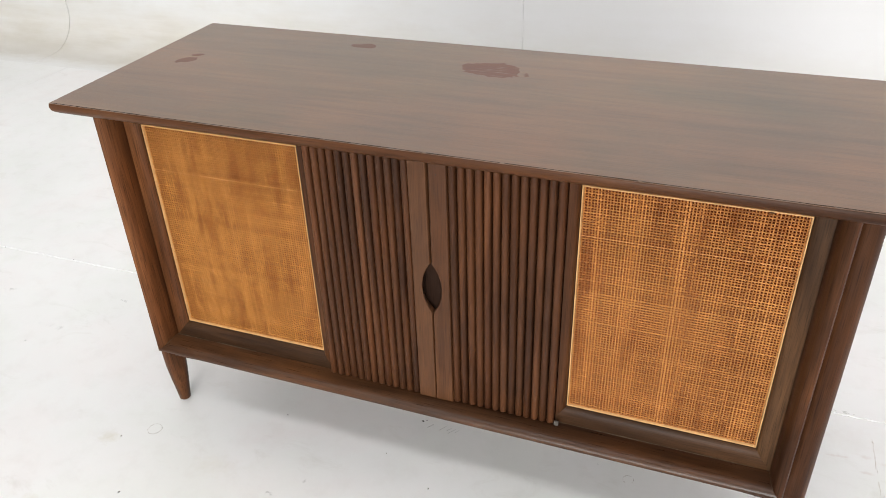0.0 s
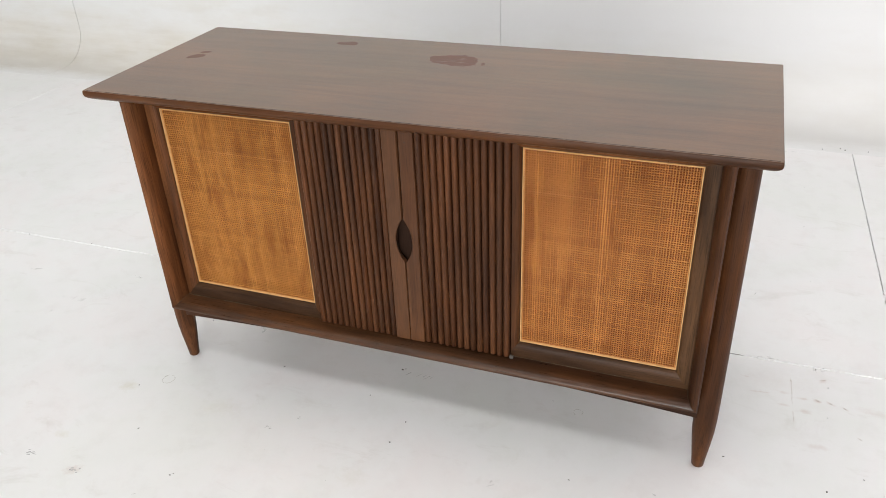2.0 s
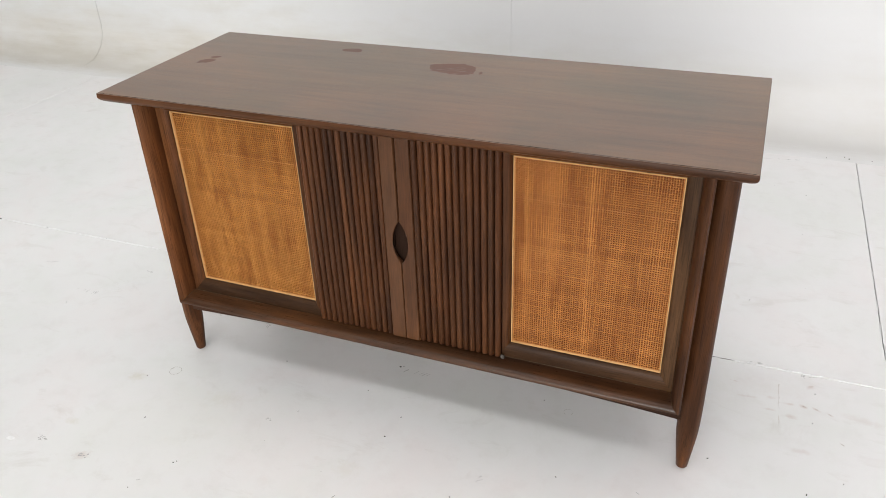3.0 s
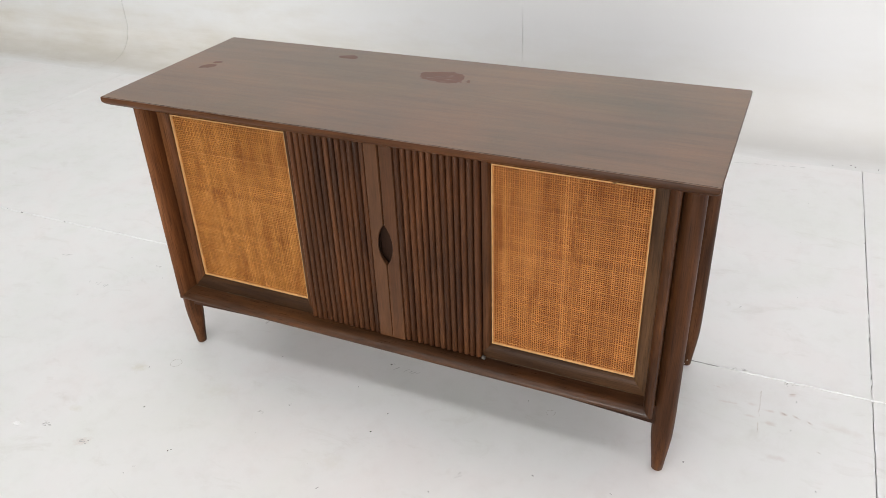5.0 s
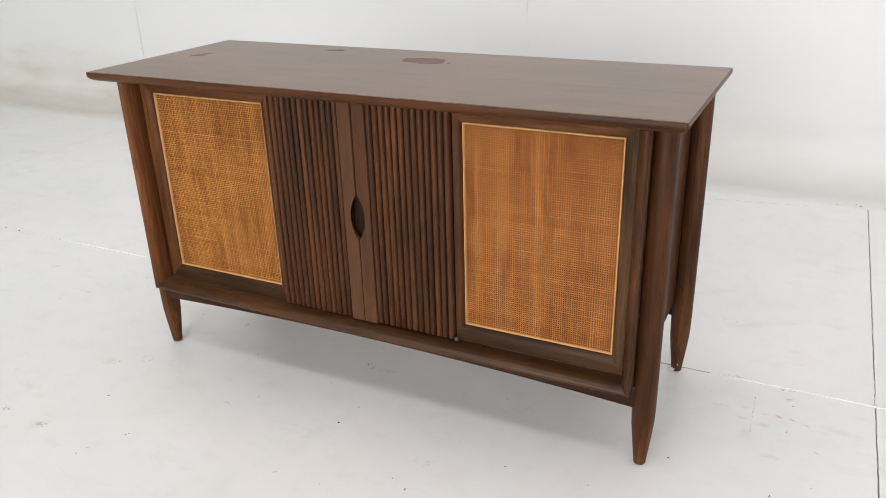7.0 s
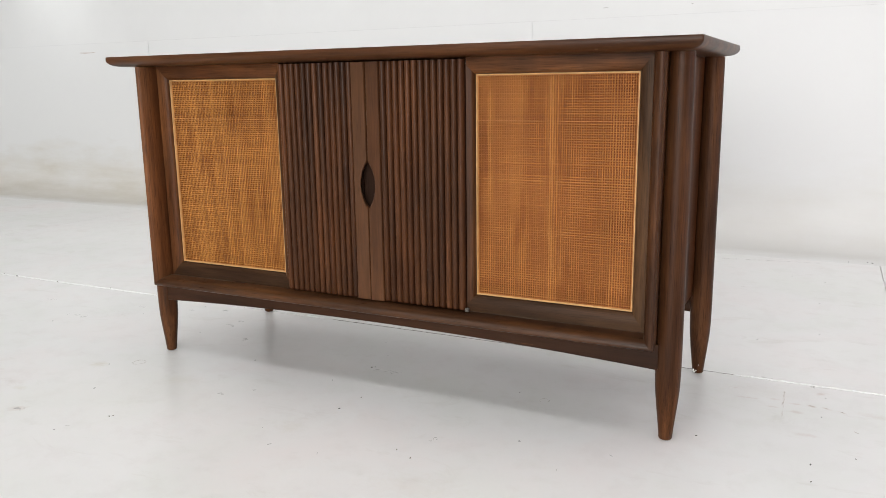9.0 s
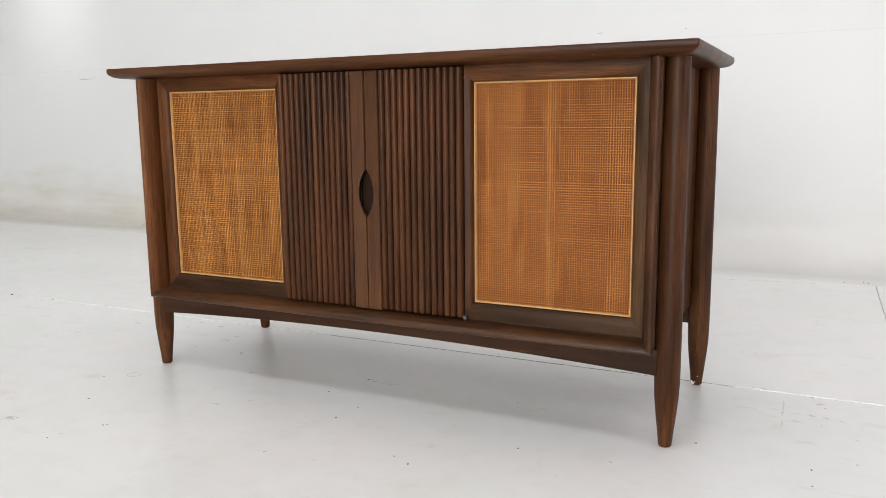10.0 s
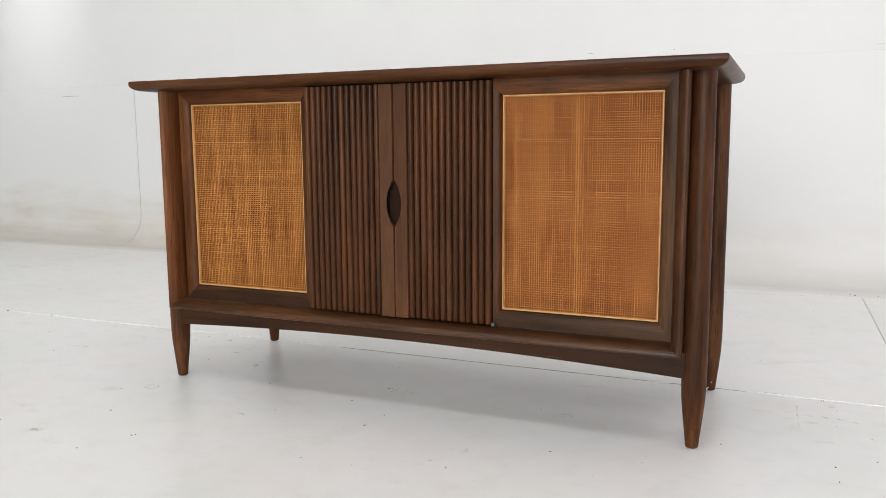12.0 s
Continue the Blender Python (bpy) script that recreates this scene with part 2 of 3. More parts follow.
def floor_paint():
    m, nt, bsdf = material("white_floor_paint")
    v = placed(nt, (1, 1, 1), False)
    big = noise_tex(nt, v, 1.3, 4, 0.6)
    small = noise_tex(nt, v, 14, 5, 0.65)
    col = ramp(nt, big, [(0.3, (0.775, 0.770, 0.762)), (0.7, (0.825, 0.820, 0.812))])
    scuff = ramp(nt, small, [(0.22, (0.93, 0.92, 0.91)), (0.5, (1, 1, 1))])
    col = mixed(nt, "MULTIPLY", 0.7, col, scuff)
    tint = ramp(nt, noise_tex(nt, v, 2.6, 4, 0.6, 0.5), [(0.34, (0.975, 0.99, 0.97)), (0.5, (1, 1, 1)), (0.66, (1.0, 0.975, 0.975))])
    col = mixed(nt, "MULTIPLY", 1.0, col, tint)
    smear = ramp(nt, noise_tex(nt, placed(nt, (1.0, 2.2, 1.0), False), 5.0, 6, 0.7, 1.0), [(0.28, (0.90, 0.89, 0.87)), (0.42, (1, 1, 1))])
    col = mixed(nt, "MULTIPLY", 0.8, col, smear)
    rag = noise_tex(nt, v, 70, 4, 0.65)
    # small stains walked into the paint: centre, half length, half width, turn, strength
    pink, olive = (0.84, 0.76, 0.73), (0.84, 0.81, 0.70)
    for color, spots in ((pink, PINK_STAINS), (olive, OLIVE_STAINS)):
        total = None
        for px, py, hx, hy, turn, strength in spots:
            mp = nt.nodes.new("ShaderNodeMapping")
            mp.vector_type = "TEXTURE"
            mp.inputs["Location"].default_value = (px, py, 0)
            mp.inputs["Rotation"].default_value = (0, 0, radians(turn))
            mp.inputs["Scale"].default_value = (hx, hy, 1)
            nt.links.new(v, mp.inputs["Vector"])
            ln = nt.nodes.new("ShaderNodeVectorMath")
            ln.operation = "LENGTH"
            nt.links.new(mp.outputs["Vector"], ln.inputs[0])
            soft = math_node(nt, "SUBTRACT", 1.15, math_node(nt, "ADD", ln.outputs["Value"], math_node(nt, "MULTIPLY", math_node(nt, "SUBTRACT", rag, 0.5), 2.4)))
            soft.node.use_clamp = True
            soft = math_node(nt, "MULTIPLY", soft, strength)
            total = soft if total is None else math_node(nt, "MAXIMUM", total, soft)
        col = mixed(nt, "MULTIPLY", total, col, color)
    nt.links.new(col, bsdf.inputs["Base Color"])
    r = ramp(nt, small, [(0.3, (0.37,) * 3), (0.7, (0.29,) * 3)])
    bsdf.inputs["Specular IOR Level"].default_value = 0.5
    nt.links.new(r, bsdf.inputs["Roughness"])
    bump(nt, bsdf, noise_tex(nt, v, 30, 4, 0.6), 0.12, 0.002)
    return m


def wall_paint(name, a, b, rough=0.55):
    m, nt, bsdf = material(name)
    v = placed(nt, (1, 1, 1), False)
    big = noise_tex(nt, v, 2.2, 5, 0.6)
    nt.links.new(ramp(nt, big, [(0.32, a), (0.68, b)]), bsdf.inputs["Base Color"])
    bsdf.inputs["Roughness"].default_value = rough
    bump(nt, bsdf, noise_tex(nt, v, 120, 3, 0.6), 0.1, 0.001)
    return m


floor_white = floor_paint()
wall_white = wall_paint("white_wall_paint", (0.70, 0.702, 0.702), (0.725, 0.728, 0.728))

wall_grey = wall_paint("grey_wall_paint", (0.40, 0.40, 0.40), (0.44, 0.44, 0.44))
ceiling_grey = wall_paint("grey_ceiling_paint", (0.26, 0.26, 0.26), (0.30, 0.30, 0.30))


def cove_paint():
    """White wall paint with a darker cream tone mixed in by height, raggedly, towards the foot."""
    m, nt, bsdf = material("wall_paint_creamier_at_foot")
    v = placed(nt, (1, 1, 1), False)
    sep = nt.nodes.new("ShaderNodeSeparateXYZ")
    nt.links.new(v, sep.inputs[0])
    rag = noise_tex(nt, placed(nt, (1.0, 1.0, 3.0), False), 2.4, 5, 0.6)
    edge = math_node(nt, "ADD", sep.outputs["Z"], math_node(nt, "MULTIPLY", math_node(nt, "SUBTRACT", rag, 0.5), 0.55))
    height_mix = ramp(nt, edge, [(0.04, (0, 0, 0)), (0.34, (1, 1, 1))])
    # the cream tone, mixed paler towards +x
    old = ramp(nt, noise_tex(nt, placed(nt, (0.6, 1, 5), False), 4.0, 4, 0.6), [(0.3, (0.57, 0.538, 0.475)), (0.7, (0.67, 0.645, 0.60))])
    x_fade = ramp(nt, math_node(nt, "MULTIPLY_ADD", sep.outputs["X"], 0.4), [(0.12, (0, 0, 0)), (1.0, (0.8, 0.8, 0.8))])
    x_fade.node.inputs["Fac"].links[0].from_node.inputs[2].default_value = 0.9
    old = mixed(nt, "MIX", x_fade, old, (0.68, 0.675, 0.66))
    col = mixed(nt, "MIX", height_mix, old, (0.715, 0.718, 0.718))
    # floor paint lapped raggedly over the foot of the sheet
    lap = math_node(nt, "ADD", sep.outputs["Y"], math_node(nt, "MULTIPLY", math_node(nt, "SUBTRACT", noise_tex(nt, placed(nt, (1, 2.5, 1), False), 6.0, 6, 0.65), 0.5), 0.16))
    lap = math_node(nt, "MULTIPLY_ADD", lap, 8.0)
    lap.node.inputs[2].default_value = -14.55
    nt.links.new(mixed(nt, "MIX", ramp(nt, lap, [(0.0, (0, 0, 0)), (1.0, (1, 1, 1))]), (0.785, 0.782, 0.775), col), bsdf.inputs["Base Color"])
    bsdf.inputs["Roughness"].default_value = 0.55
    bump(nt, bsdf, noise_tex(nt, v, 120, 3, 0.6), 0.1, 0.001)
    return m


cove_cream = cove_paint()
seam_dark = plain("seam_shadow_board", (0.20, 0.17, 0.13), 0.8, 0, 30, 0.3)

# ---- mesh helpers ----


def part(name, bm, mat, parent=None, label="", at=(0, 0, 0), smooth=False):
    bmesh.ops.recalc_face_normals(bm, faces=bm.faces[:])
    me = bpy.data.meshes.new(name)
    bm.to_mesh(me)
    bm.free()
    me.materials.append(mat)
    if smooth:
        me.shade_smooth()
        me.set_sharp_from_angle(angle=radians(40))
    ob = new(name, me)
    ob.parent = parent
    ob.location = at
    if label:
        tagged(ob, label)
    return ob


def again(ob, at=None, scale=None):
    """The same part once more under the same parent, at another place."""
    o = ob.copy()
    scene.collection.objects.link(o)
    if at is not None:
        o.location = at
    if scale is not None:
        o.scale = scale
    return o


def thing(name, label, category, at=(0, 0, 0), kind="", group=""):
    e = new(name)
    e.location = at
    return tagged(e, label, category, group, kind)


def box(x0, x1, y0, y1, z0, z1, r=0.0, seg=2, bm=None):
    own = bm or bmesh.new()
    made = bmesh.ops.create_cube(own, size=1.0)["verts"]
    for v in made:
        v.co = Vector((x0 + (v.co.x + 0.5) * (x1 - x0), y0 + (v.co.y + 0.5) * (y1 - y0), z0 + (v.co.z + 0.5) * (z1 - z0)))
    if r:
        edges = list({e for v in made for e in v.link_edges})
        bmesh.ops.bevel(own, geom=edges, offset=r, segments=seg, profile=0.5, affect="EDGES")
    return own


def bridge(bm, loops, closed=True, caps=True):
    """Quads between loops of points; caps close the two ends."""
    rings = [[bm.verts.new(p) for p in loop] for loop in loops]
    n = len(rings[0])
    for a, b in zip(rings, rings[1:]):
        for i in range(n if closed else n - 1):
            j = (i + 1) % n
            bm.faces.new((a[i], a[j], b[j], b[i]))
    if caps:
        bm.faces.new(rings[0])
        bm.faces.new(list(reversed(rings[-1])))
    return bm


def lathe(profile, n=28):
    bm = bmesh.new()
    return bridge(bm, [[(r * math.cos(2 * math.pi * i / n), r * math.sin(2 * math.pi * i / n), z) for i in range(n)] for r, z in profile])


# ---- the studio ----
WALL_Y, FOLD_Z, COVE_Y = 2.143, 0.957, 1.822
floor = tagged(new("floor"), "white painted board floor with cracked seams and scuffs", "floor", kind="structure")


def seam_y(x):
    return 0.432 + 0.0103 * x


def seam_x(k, y):
    return (-6.9, -2.672 + 0.020 * y, 1.089 - 0.0137 * y, 5.4)[k]


def board(k, lo, hi, gap_lo, gap_hi, low, high):
    """A floor board between two long seams and two cross lines; edges eased."""
    corners = []
    for y_of, k_, gap in ((low, k, lo), (low, k + 1, -hi), (high, k + 1, -hi), (high, k, lo)):
        y = y_of(seam_x(k_, 0.432)) + (gap_lo if y_of is low else -gap_hi)
        corners.append((seam_x(k_, y) + gap, y))
    bm = bmesh.new()
    mid = Vector((sum(c[0] for c in corners) / 4, sum(c[1] for c in corners) / 4))
    loops = []
    for z, inset in ((-0.012, 0.0), (-0.0012, 0.0), (0.0, 0.0011)):
        loops.append([(x + (inset if x < mid.x else -inset), y + (inset if y < mid.y else -inset), z) for x, y in corners])
    return part("board", bridge(bm, loops), floor_white, floor)


def floor_boards():
    cuts = [lambda x: -5.9, lambda x: -2.02 + 0.0103 * x, seam_y, lambda x: 2.3]
    gaps = (0.0, 0.0011, 0.0012, 0.0)
    for k in range(3):
        for j in range(3):
            board(k, gaps[k], gaps[k + 1], 0.0007 if j else 0.0, 0.0007 if j < 2 else 0.0, cuts[j], cuts[j + 1])
    part("underlay", box(-6.9, 5.4, -5.9, 2.3, -0.05, -0.013), seam_dark, floor, "dark underlay in the seams")


floor_boards()


def blob(bm, rng, x, y, rx, ry, turn, z=0.0004, n=9):
    """A thin uneven patch lying on the floor."""
    c, s_ = math.cos(turn), math.sin(turn)
    ring = []
    for i in range(n):
        a = 2 * math.pi * i / n
        r = rng.uniform(0.6, 1.15)
        u, v = rx * r * math.cos(a), ry * r * math.sin(a)
        ring.append((x + c * u - s_ * v, y + s_ * u + c * v))
    bridge(bm, [[(px, py, 0.00005) for px, py in ring], [(x + 0.9 * (px - x), y + 0.9 * (py - y), z) for px, py in ring]])


def stuff(name, bm, mat, label):
    ob = part(name, bm, mat, floor, label)
    return tagged(ob, kind="stuff")


def floor_marks():
    rng = random.Random(11)
    specks = bmesh.new()
    for x, y, r in ((0.895, 0.027, 3.2), (0.968, 0.084, 2.0), (1.066, 0.082, 2.4), (0.913, 0.369, 1.8), (-0.703, -0.126, 2.0), (-0.602, -0.256, 3.0), (-0.44, -0.356, 2.6), (-0.435, -0.350, 1.8),
                    (-0.488, -0.451, 2.0), (-0.385, 0.049, 2.0), (-0.088, 0.128, 3.6), (-0.081, 0.133, 1.6), (-0.019, -0.117, 3.0), (0.23, -0.253, 3.2), (0.19, -0.234, 2.0), (0.388, -0.103, 2.2), (-0.127, 0.015, 1.8),
                    (-1.17, 0.071, 2.6), (-0.009, -0.045, 2.2), (0.30, 0.128, 1.4), (-0.8592, 0.3826, 2.4), (-0.6814, 0.1691, 1.8),
                    (0.898, -0.041, 2.2), (0.6908, 0.0647, 2.4), (0.907, 0.259, 1.8), (0.888, 0.4336, 2.2), (0.905, 0.4413, 2.0)):
        blob(specks, rng, x, y, r * 0.001, r * 0.00055, rng.uniform(0, 3.1), 0.0009, 7)
    for _ in range(32):
        x, y = rng.uniform(-1.8, 1.4), rng.uniform(-0.6, 1.5)
        r = rng.uniform(0.5, 1.3)
        blob(specks, rng, x, y, r * 0.001, r * 0.0006, rng.uniform(0, 3.1), 0.0006, 6)
    stuff("specks", specks, grime, "dark specks of grit on the floor")
    scuffs = bmesh.new()
    for i in range(46):
        y = 0.382 - 0.154 * i / 45
        if 0.262 < y < 0.285 or rng.random() < 0.2:
            continue
        blob(scuffs, rng, 0.8298 + 0.0045 * i / 45 + rng.gauss(0, 0.0009), y, rng.uniform(0.0004, 0.0013), rng.uniform(0.0008, 0.0026), rng.gauss(0, 0.4), 0.0003, 6)
    for x, y, turn in ((0.945, 0.303, -0.6), (0.916, 0.311, -0.5), (0.888, 0.313, -0.4), (0.9705, 0.2075, -0.55), (0.902, 0.394, 0.4)):
        blob(scuffs, rng, x, y, rng.uniform(0.004, 0.009), 0.0006, turn, 0.0003)
    stuff("brown_scuffs", scuffs, brown_mark, "brown scuffs in the floor paint")
    greys = bmesh.new()
    for x, y, rx, ry, a in ((-0.655, -0.411, 0.014, 0.007, 0.4), (-1.154, 0.142, 0.030, 0.0010, 1.44), (-0.04, 0.12, 0.042, 0.0008, 0.95), (-0.519, 0.175, 0.008, 0.002, 0.3), (-0.766, 0.368, 0.012, 0.002, 0.1), (0.787, 0.446, 0.016, 0.004, 0.1), (0.886, 0.429, 0.007, 0.005, 1.0), (0.905, 0.430, 0.007, 0.003, -0.8), (0.754, 0.441, 0.010, 0.002, 0.0), (-1.04, 0.297, 0.012, 0.002, 0.4), (-1.39, 0.242, 0.016, 0.004, 0.2),
                            (0.235, -0.163, 0.007, 0.004, 1.2), (-0.31, -0.16, 0.008, 0.003, 0.5), (-0.87, 0.33, 0.012, 0.003, 0.3), (-0.6513, 0.2575, 0.016, 0.004, 0.1), (-0.6454, 0.3024, 0.011, 0.003, 0.2), (-0.5183, 0.1696, 0.009, 0.003, 0.3), (-0.7688, 0.3692, 0.010, 0.003, 0.1),
                            (-0.787, -0.3984, 0.022, 0.004, 0.1), (0.775, 0.4423, 0.016, 0.003, 0.0), (-0.2554, -0.1113, 0.006, 0.002, 0.3)):
        for _ in range(7):
            blob(greys, rng, x + rng.gauss(0, rx * 0.5), y + rng.gauss(0, ry * 0.7 + 0.001), rx * rng.uniform(0.15, 0.4), max(ry * rng.uniform(0.12, 0.35), 0.0005), a, 0.0003)
    for _ in range(24):
        x, y = rng.uniform(-1.8, 1.5), rng.uniform(-0.6, 1.6)
        blob(greys, rng, x, y, rng.uniform(0.002, 0.008), rng.uniform(0.0004, 0.0012), rng.uniform(0, 3.1), 0.0003)
    for i in range(14):
        f = (i + rng.random()) / 14
        blob(greys, rng, 0.52 + 0.35 * f, 1.736 + 0.054 * f, rng.uniform(0.006, 0.018), 0.0011, 0.153, 0.0003)
    stuff("grey_scuffs", greys, grey_mark, "faint grey scuffs in the floor paint")
    rings = bmesh.new()
    for x, y, r in ((0.365, 0.107, 0.0105), (-0.645, -0.084, 0.0155)):
        for i in range(26):
            a = 2 * math.pi * i / 26
            if rng.random() < 0.12 or (x > 0 and 4.3 < a < 5.6):
                continue
            rr = r * rng.uniform(0.93, 1.05)
            blob(rings, rng, x + rr * math.cos(a), y + rr * math.sin(a), r * 0.2, 0.0005, a + math.pi / 2, 0.0004, 6)
    stuff("ring_marks", rings, ring_brown, "broken round marks left on the floor")
    pale, dark = bmesh.new(), bmesh.new()
    x = -2.6
    while x < 3.0:
        under = -0.45 < x < 0.72
        if rng.random() < (0.03 if under else 0.45 if 0.76 < x < 1.0 and not 0.875 < x < 0.90 else 1.0):
            wide = 0.75
            blob(pale, rng, x, seam_y(x) + rng.gauss(0, 0.0012), rng.uniform(0.004, 0.013), wide * rng.uniform(0.0020, 0.0042), rng.gauss(0, 0.1), rng.uniform(0.0012, 0.0022), 8)
            if rng.random() < 0.025:
                blob(dark, rng, x, seam_y(x) + rng.choice((-0.0022, 0.0022)), rng.uniform(0.002, 0.006), rng.uniform(0.0003, 0.0007), rng.gauss(0, 0.12), 0.0025, 7)
        x += rng.uniform(0.006, 0.016)
    for x, y in ((-0.8719, 0.4327), (-0.9301, 0.4315), (-0.8635, -0.4251), (-0.875, 0.431), (-0.496, 0.441), (-0.516, 0.429)):
        blob(pale, rng, x, y, 0.012, 0.006, rng.uniform(0, 1), 0.0016, 9)
    y = -0.6
    while y < 1.80:
        lip = rng.uniform(0.004, 0.022)
        if rng.random() < (0.8 if y < 0.6 else 0.45):
            side = rng.choice((-1, -1, 1))
            blob(pale, rng, seam_x(2, y) + side * rng.uniform(0.0008, 0.0026), y, rng.uniform(0.0008, 0.0020), lip, 0.0137 + rng.gauss(0, 0.03), rng.uniform(0.0005, 0.0014), 10)
        y += lip * rng.uniform(0.6, 1.6)
    # shade in the seam under the credenza, laid on as grey strips
    hair = bmesh.new()
    x = -0.40
    while x < 0.70:
        w = rng.uniform(0.03, 0.10)
        blob(hair, rng, x + w / 2, seam_y(x + w / 2) + rng.gauss(0, 0.0003), 0.62 * w, rng.uniform(0.0014, 0.0024), 0.0103, 0.0005, 10)
        x += w
    stuff("seam_line", hair, seam_grey, "grey line laid on for shade in the floor seam")
    stuff("paint_flakes", pale, chip_white, "white paint flakes along the seams")
    stuff("seam_grit", dark, grime, "dark grit along the seams")


floor_marks()

wall_north = tagged(new("wall_north"), "white studio wall curving into the floor", "wall", kind="structure")


def cove_profile():
    """(y, z) of the lower sheets: flat lip on the floor, tight cove, upright part."""
    r = 0.185
    pts = [(COVE_Y, 0.0004), (1.90, 0.0012)]
    for k in range(13):
        a = k / 12 * math.pi / 2
        pts.append((WALL_Y - r + r * math.sin(a), 0.0016 + r * (1 - math.cos(a))))
    return pts


def sheet(x0, x1, pts, mat, name, thick=0.004):
    bm = bmesh.new()
    back = []
    for i, (y, z) in enumerate(pts):
        a, b = pts[max(i - 1, 0)], pts[min(i + 1, len(pts) - 1)]
        t = Vector((b[0] - a[0], b[1] - a[1])).normalized()
        back.append((y + t.y * thick, z - t.x * thick))
    loop = pts + back[::-1]
    bridge(bm, [[(x0, y, z) for y, z in loop], [(x1, y, z) for y, z in loop]])
    return part(name, bm, mat, wall_north, smooth=True)


def north_wall():
    seams = [-6.9, -5.294, -2.856, -0.422, 2.014, 4.452, 5.4]
    gaps = {-2.856: 0.0034, -0.422: 0.0013, 2.014: 0.002, -5.294: 0.002, 4.452: 0.002}
    prof = cove_profile()
    for a, b in zip(seams, seams[1:]):
        x0, x1 = a + gaps.get(a, 0) / 2, b - gaps.get(b, 0) / 2
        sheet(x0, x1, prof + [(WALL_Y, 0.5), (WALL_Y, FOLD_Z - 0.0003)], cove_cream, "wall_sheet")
    behind = [(y + 0.0045 * math.sin(a), z - 0.0045 * math.cos(a)) for (y, z), a in zip(prof[2:], [k / 12 * math.pi / 2 for k in range(13)])]
    for x in gaps:
        sheet(x - 0.02, x + 0.02, behind + [(WALL_Y + 0.0045, FOLD_Z)], seam_grey, "seam_filler", 0.003)
    sheet(-6.9, 5.4, [(WALL_Y, FOLD_Z + 0.0003), (WALL_Y, 2.3), (WALL_Y, 3.7)], wall_white, "upper_sheet")
    part("seam_filler", box(-6.9, 5.4, WALL_Y + 0.0043, WALL_Y + 0.010, FOLD_Z + 0.0005, FOLD_Z + 0.02), seam_grey, wall_north)
    part("seam_filler", box(-6.9, 5.4, WALL_Y + 0.0005, WALL_Y + 0.004, FOLD_Z - 0.0002, FOLD_Z + 0.0002), wall_grey, wall_north)
    part("backing", box(-6.9, 5.4, WALL_Y + 0.012, WALL_Y + 0.12, 0.0, 3.7), seam_dark, wall_north, "dark backing in the seams")


north_wall()


def wall_marks():
    """Small scratches and dabs on the wall and at its foot."""
    rng = random.Random(21)
    for name, mat, label, dabs in (("grey_dabs", grey_mark, "small grey dabs on the wall", ((-0.079, 1.0, 0.015, 0.0016), (0.293, 0.998, 0.004, 0.0028), (1.097, 0.979, 0.017, 0.0012))),
                                   ("brown_scratch", pink_mark, "thin brown scratch on the wall", ((-3.43, 0.9035, 0.030, 0.0022), (-3.385, 0.9015, 0.040, 0.0030), (-3.335, 0.9025, 0.022, 0.0020)))):
        bm = bmesh.new()
        for x, z, rx, rz in dabs:
            ring = [(x + rx * rng.uniform(0.8, 1.1) * math.cos(2 * math.pi * i / 10), z + rz * rng.uniform(0.7, 1.2) * math.sin(2 * math.pi * i / 10)) for i in range(10)]
            bridge(bm, [[(px, WALL_Y + 0.0002, pz) for px, pz in ring], [(px, WALL_Y - 0.0014, pz) for px, pz in ring]])
        tagged(part(name, bm, mat, wall_north, label), kind="stuff")
    foot = bmesh.new()
    for x, y, r in ((1.04, 1.846, 0.0024), (1.024, 1.858, 0.0018), (0.96, 1.835, 0.0014), (1.12, 1.85, 0.0015)):
        ring = [(x + r * rng.uniform(0.7, 1.2) * math.cos(2 * math.pi * i / 8), y + r * rng.uniform(0.7, 1.2) * math.sin(2 * math.pi * i / 8)) for i in range(8)]
        bridge(foot, [[(px, py, 0.002) for px, py in ring], [(px, py, 0.0046) for px, py in ring]])
    tagged(part("foot_specks", foot, grime, wall_north, "dark specks at the wall's foot"), kind="stuff")


wall_marks()
# unseen walls and ceiling close the room; their grey cuts bounced light
tagged(part("wall_south", box(-7.0, 5.5, -6.02, -5.9, -0.05, 3.7), wall_grey), "unseen studio wall, grey to dim the bounce", "wall", kind="structure")
tagged(part("wall_west", box(-7.02, -6.9, -5.9, 2.27, -0.05, 3.7), wall_grey), "unseen studio wall, grey to dim the bounce", "wall", kind="structure")
tagged(part("wall_east", box(5.4, 5.52, -5.9, 2.27, -0.05, 3.7), wall_grey), "unseen studio wall, grey to dim the bounce", "wall", kind="structure")
tagged(part("ceiling", box(-7.02, 5.52, -6.02, 2.27, 3.7, 3.8), ceiling_grey), "unseen studio ceiling, dark to dim the bounce", "ceiling", kind="structure")

# ---- the credenza ----
TOP_Z, TOP_UNDER = 0.7515, 0.7285
credenza = thing("credenza", "low walnut credenza with tambour doors, cane side panels and worn top", "sideboard")


